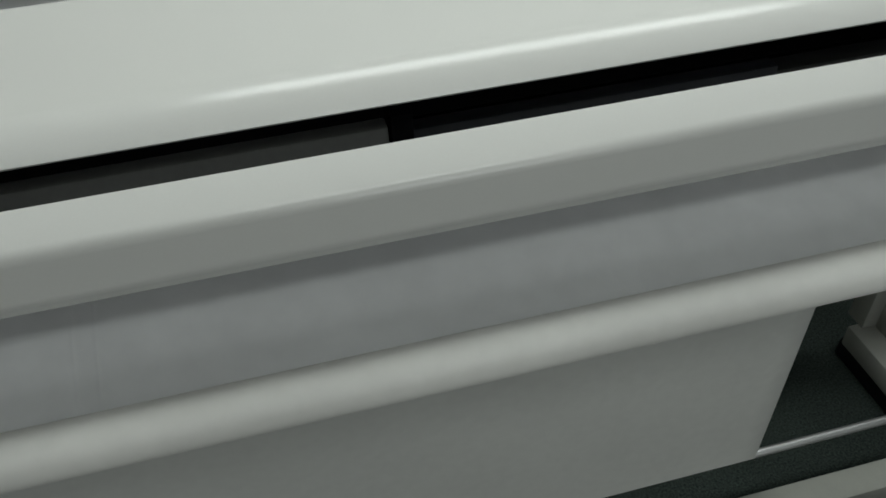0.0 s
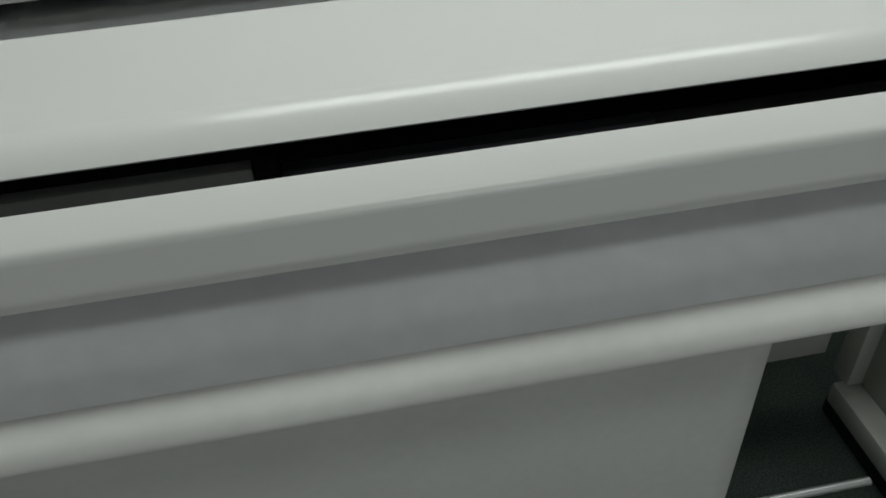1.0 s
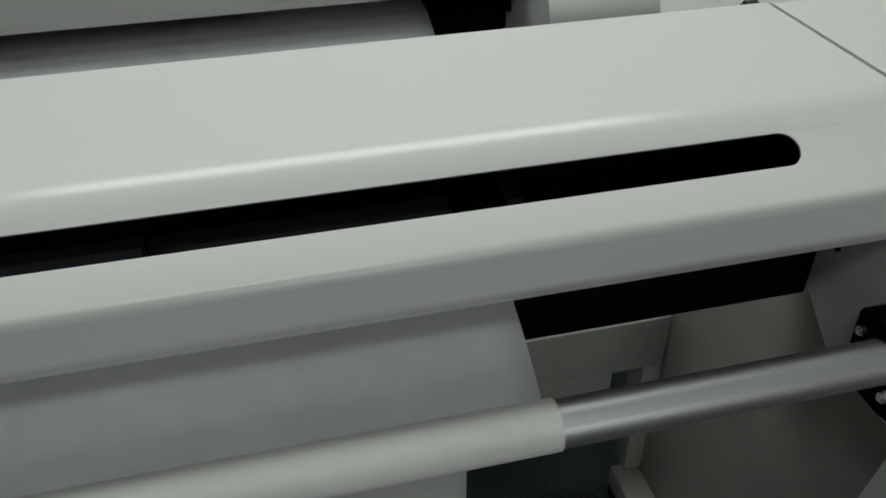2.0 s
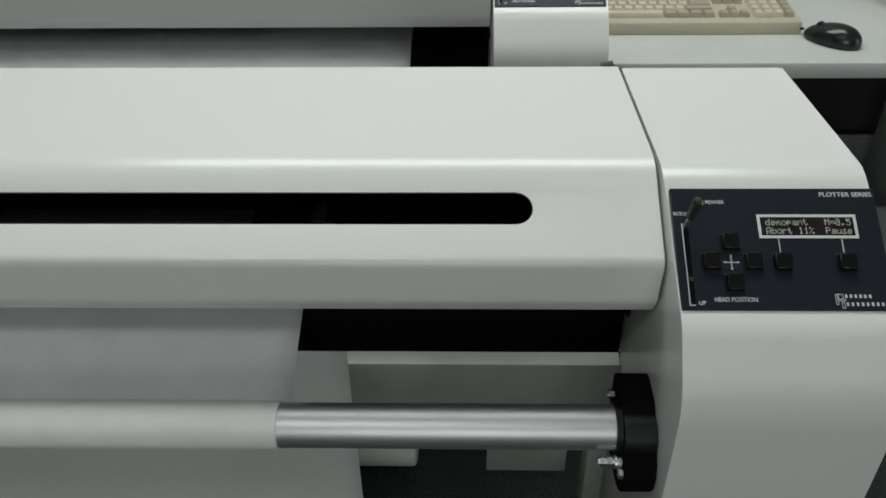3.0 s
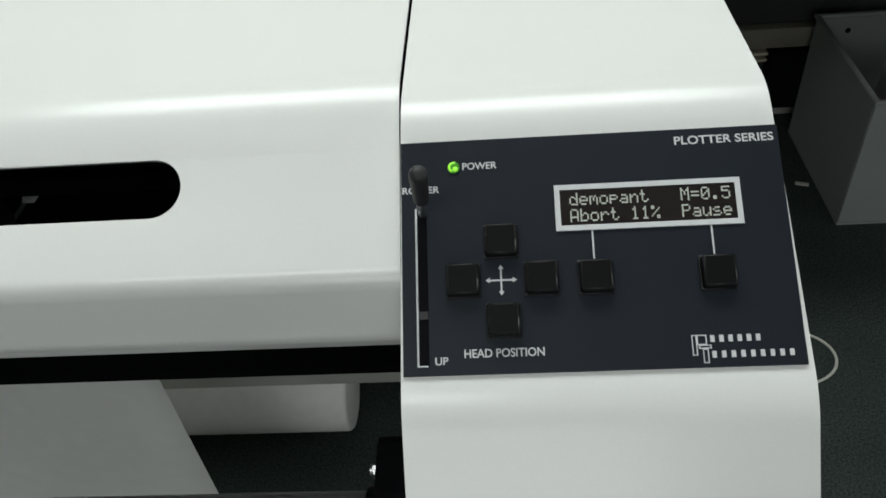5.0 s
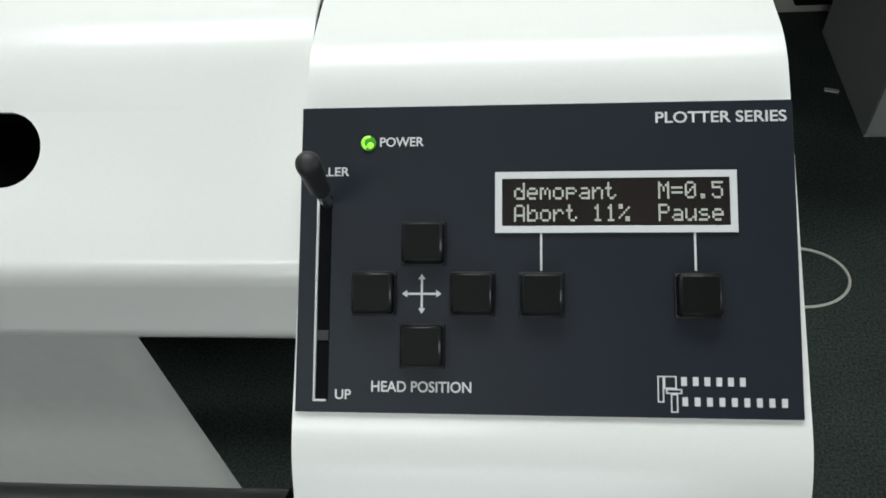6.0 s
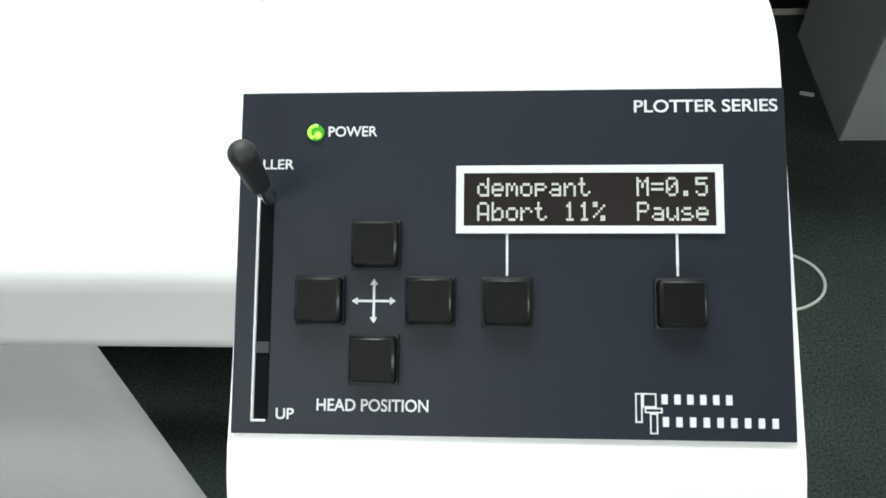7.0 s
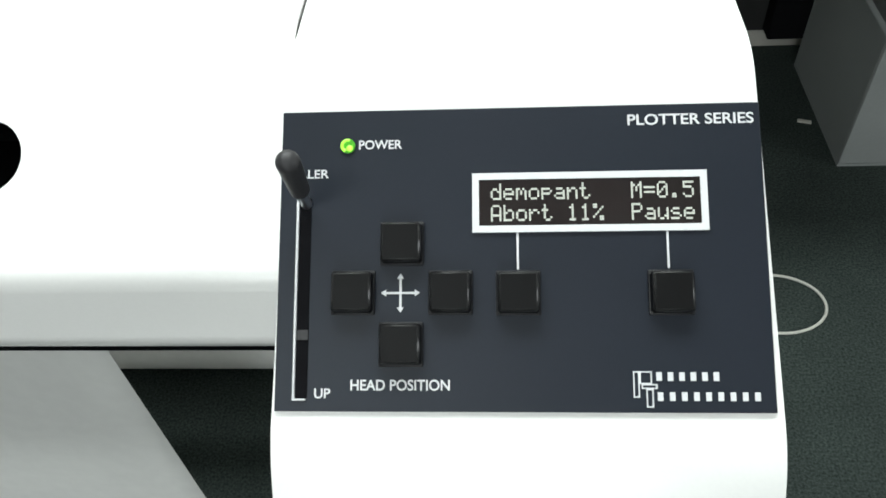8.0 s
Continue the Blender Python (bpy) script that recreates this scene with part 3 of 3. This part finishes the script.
X0 = -0.002
ROWS = (((1.25, 1), (1.25, 1), (1.25, 1), (6.25, 0), (1.25, 1), (1.25, 1), (1.25, 1), (1.25, 1)),
        ((2.25, 1), *((1, 0),) * 10, (2.75, 1)), ((1.75, 1), *((1, 0),) * 11, (2.25, 1)),
        ((1.5, 1), *((1, 0),) * 12, (1.5, 0)), (*((1, 0),) * 13, (2, 1)), (*((1, 1),) * 15,))
for r, row in enumerate(ROWS):
    x = X0
    for w, tan in row:
        key(x + w * U / 2, r, w, bool(tan))
        x += w * U
nav = X0 + 15 * U + 0.006
for r, cols in ((0, (0, 1, 2)), (1, (1,)), (3, (0, 1, 2)), (4, (0, 1, 2)), (5, (0, 1, 2))):
    for c in cols:
        key(nav + (c + 0.5) * U, r, 1, True)
pad = nav + 3 * U + 0.005
for r in range(5):
    for c in range(4):
        key(pad + (c + 0.5) * U, r, 1, c == 3)

ms = bmesh.new()
bmesh.ops.create_uvsphere(ms, u_segments=32, v_segments=16, radius=1)
for q in ms.verts:
    x, y, z = q.co
    q.co = (x * 0.027 * (1 - 0.12 * y), y * 0.048, max(z, -0.25) * (0.027 - 0.006 * y) + 0.0065)
mouse = thing("mouse", "glossy black computer mouse on the desk", "mouse", at=(0.448, 0.885, 0.75))
mouse.rotation_euler = (0, 0, radians(48))
part("shell", ms, MOUSE, mouse)
part("wheel", rod((-0.003, 0.024, 0.025), (0.003, 0.024, 0.025), 0.006, 16), RUBBER, mouse)
part("cable", tube_path([(0, 0.050, 0.012), (0.006, 0.075, 0.004), (0.03, 0.12, 0.003), (0.03, 0.20, 0.003)], 0.0022), BLACK, mouse)

# ---- box on the floor, cable, skirting clutter ----
tub = thing("storage_box", "open grey plastic box with papers on the carpet", "box", at=(0.918, 1.235, 0))
a, b, c, d, h, t = -0.22, 0.22, -0.165, 0.175, 0.292, 0.006
part("bottom", box(a, b, c, d, 0.0, t), BINGREY, tub)
for q in ((a, b, c, c + t), (a, b, d - t, d), (a, a + t, c + t, d - t), (b - t, b, c + t, d - t)):
    part("side", box(*q, t, h, 0.0015, 1), BINGREY, tub)
rm = bmesh.new()
add_box(rm, a - 0.005, b + 0.005, c - 0.005, c + t, h, h + 0.008, 0.002, 2)
add_box(rm, a - 0.005, b + 0.005, d - t, d + 0.005, h, h + 0.008, 0.002, 2)
add_box(rm, a - 0.005, a + t, c + t, d - t, h, h + 0.008, 0.002, 2)
add_box(rm, b - t, b + 0.005, c + t, d - t, h, h + 0.008, 0.002, 2)
part("rim", rm, BINGREY, tub)
part("hole", rod((a + 0.07, d - t - 0.001, h - 0.03), (a + 0.07, d - t + 0.0005, h - 0.03), 0.006, 16), MATTE, tub)
for k in range(5):
    pz = 0.02 + 0.025 * k
    pl = thing("crumpled_paper", "crumpled waste paper inside the grey box", "paper", "papers in the box", (0.79 + 0.06 * k, 1.175 + 0.03 * (k % 3), 0.006))
    bm = bmesh.new()
    bmesh.ops.create_icosphere(bm, subdivisions=3, radius=0.075)
    for q in bm.verts:
        q.co *= 1 + 0.35 * noise.noise(q.co * 28 + Vector((k * 7, 0, 0)))
        q.co.z = max(q.co.z * 1.2 + 0.075, 0)
    part("wad", bm, (PAPER, CARD, SKIRT)[k % 3], pl, "", 20)

pts = []
for k in range(40):
    w = k / 39
    a = -1.9 + 4.4 * w
    pts.append((0.499 + 0.084 * math.cos(a), 0.725 + 0.063 * math.sin(a), 0.003))
pts = [(0.12, 0.66, 0.003), (0.28, 0.635, 0.003), (0.40, 0.645, 0.003), *pts, (0.36, 0.80, 0.003), (0.16, 0.95, 0.003)]
cab = thing("floor_cable", "pale cable looped on the carpet", "cable")
part("cable", tube_path(pts, 0.0026), CABLE, cab)
chip = thing("paper_scrap", "small pale scrap lying on the carpet", "scrap", at=(0.670, 1.208, 0))
part("scrap", box(-0.014, 0.014, -0.005, 0.005, 0, 0.004, 0.001, 1, Matrix.Rotation(-0.3, 4, "Z")), SKIRT, chip)

# ---- upright card holder and cable behind the keyboard ----
holder = thing("card_holder", "white upright holder with a green and blue card on the desk", "card holder", at=(0.50, 1.22, 0.75))
part("post", box(-0.058, -0.040, -0.012, 0.012, 0.0, 0.16, 0.002), PRINT, holder, "white plastic post")
part("base", box(-0.058, 0.11, -0.03, 0.03, 0.0, 0.006, 0.002), PRINT, holder)
part("card", box(-0.038, 0.105, 0.004, 0.007, 0.006, 0.14, 0.001, 1), GREENCARD, holder, "pale green printed card")
part("band", box(-0.036, 0.103, 0.0005, 0.0035, 0.07, 0.11, 0.001, 1), BLUECARD, holder, "blue printed band")
cord = thing("desk_cable", "coiled tan cable lying on the desk", "cable", at=(0.66, 1.10, 0.75))
part("cable", tube_path([(0.045 * math.cos(k * 0.33) * (1 + 0.01 * k), 0.045 * math.sin(k * 0.33) * (1 + 0.01 * k), 0.005 + 0.0011 * k) for k in range(60)], 0.004), CARD, cord)
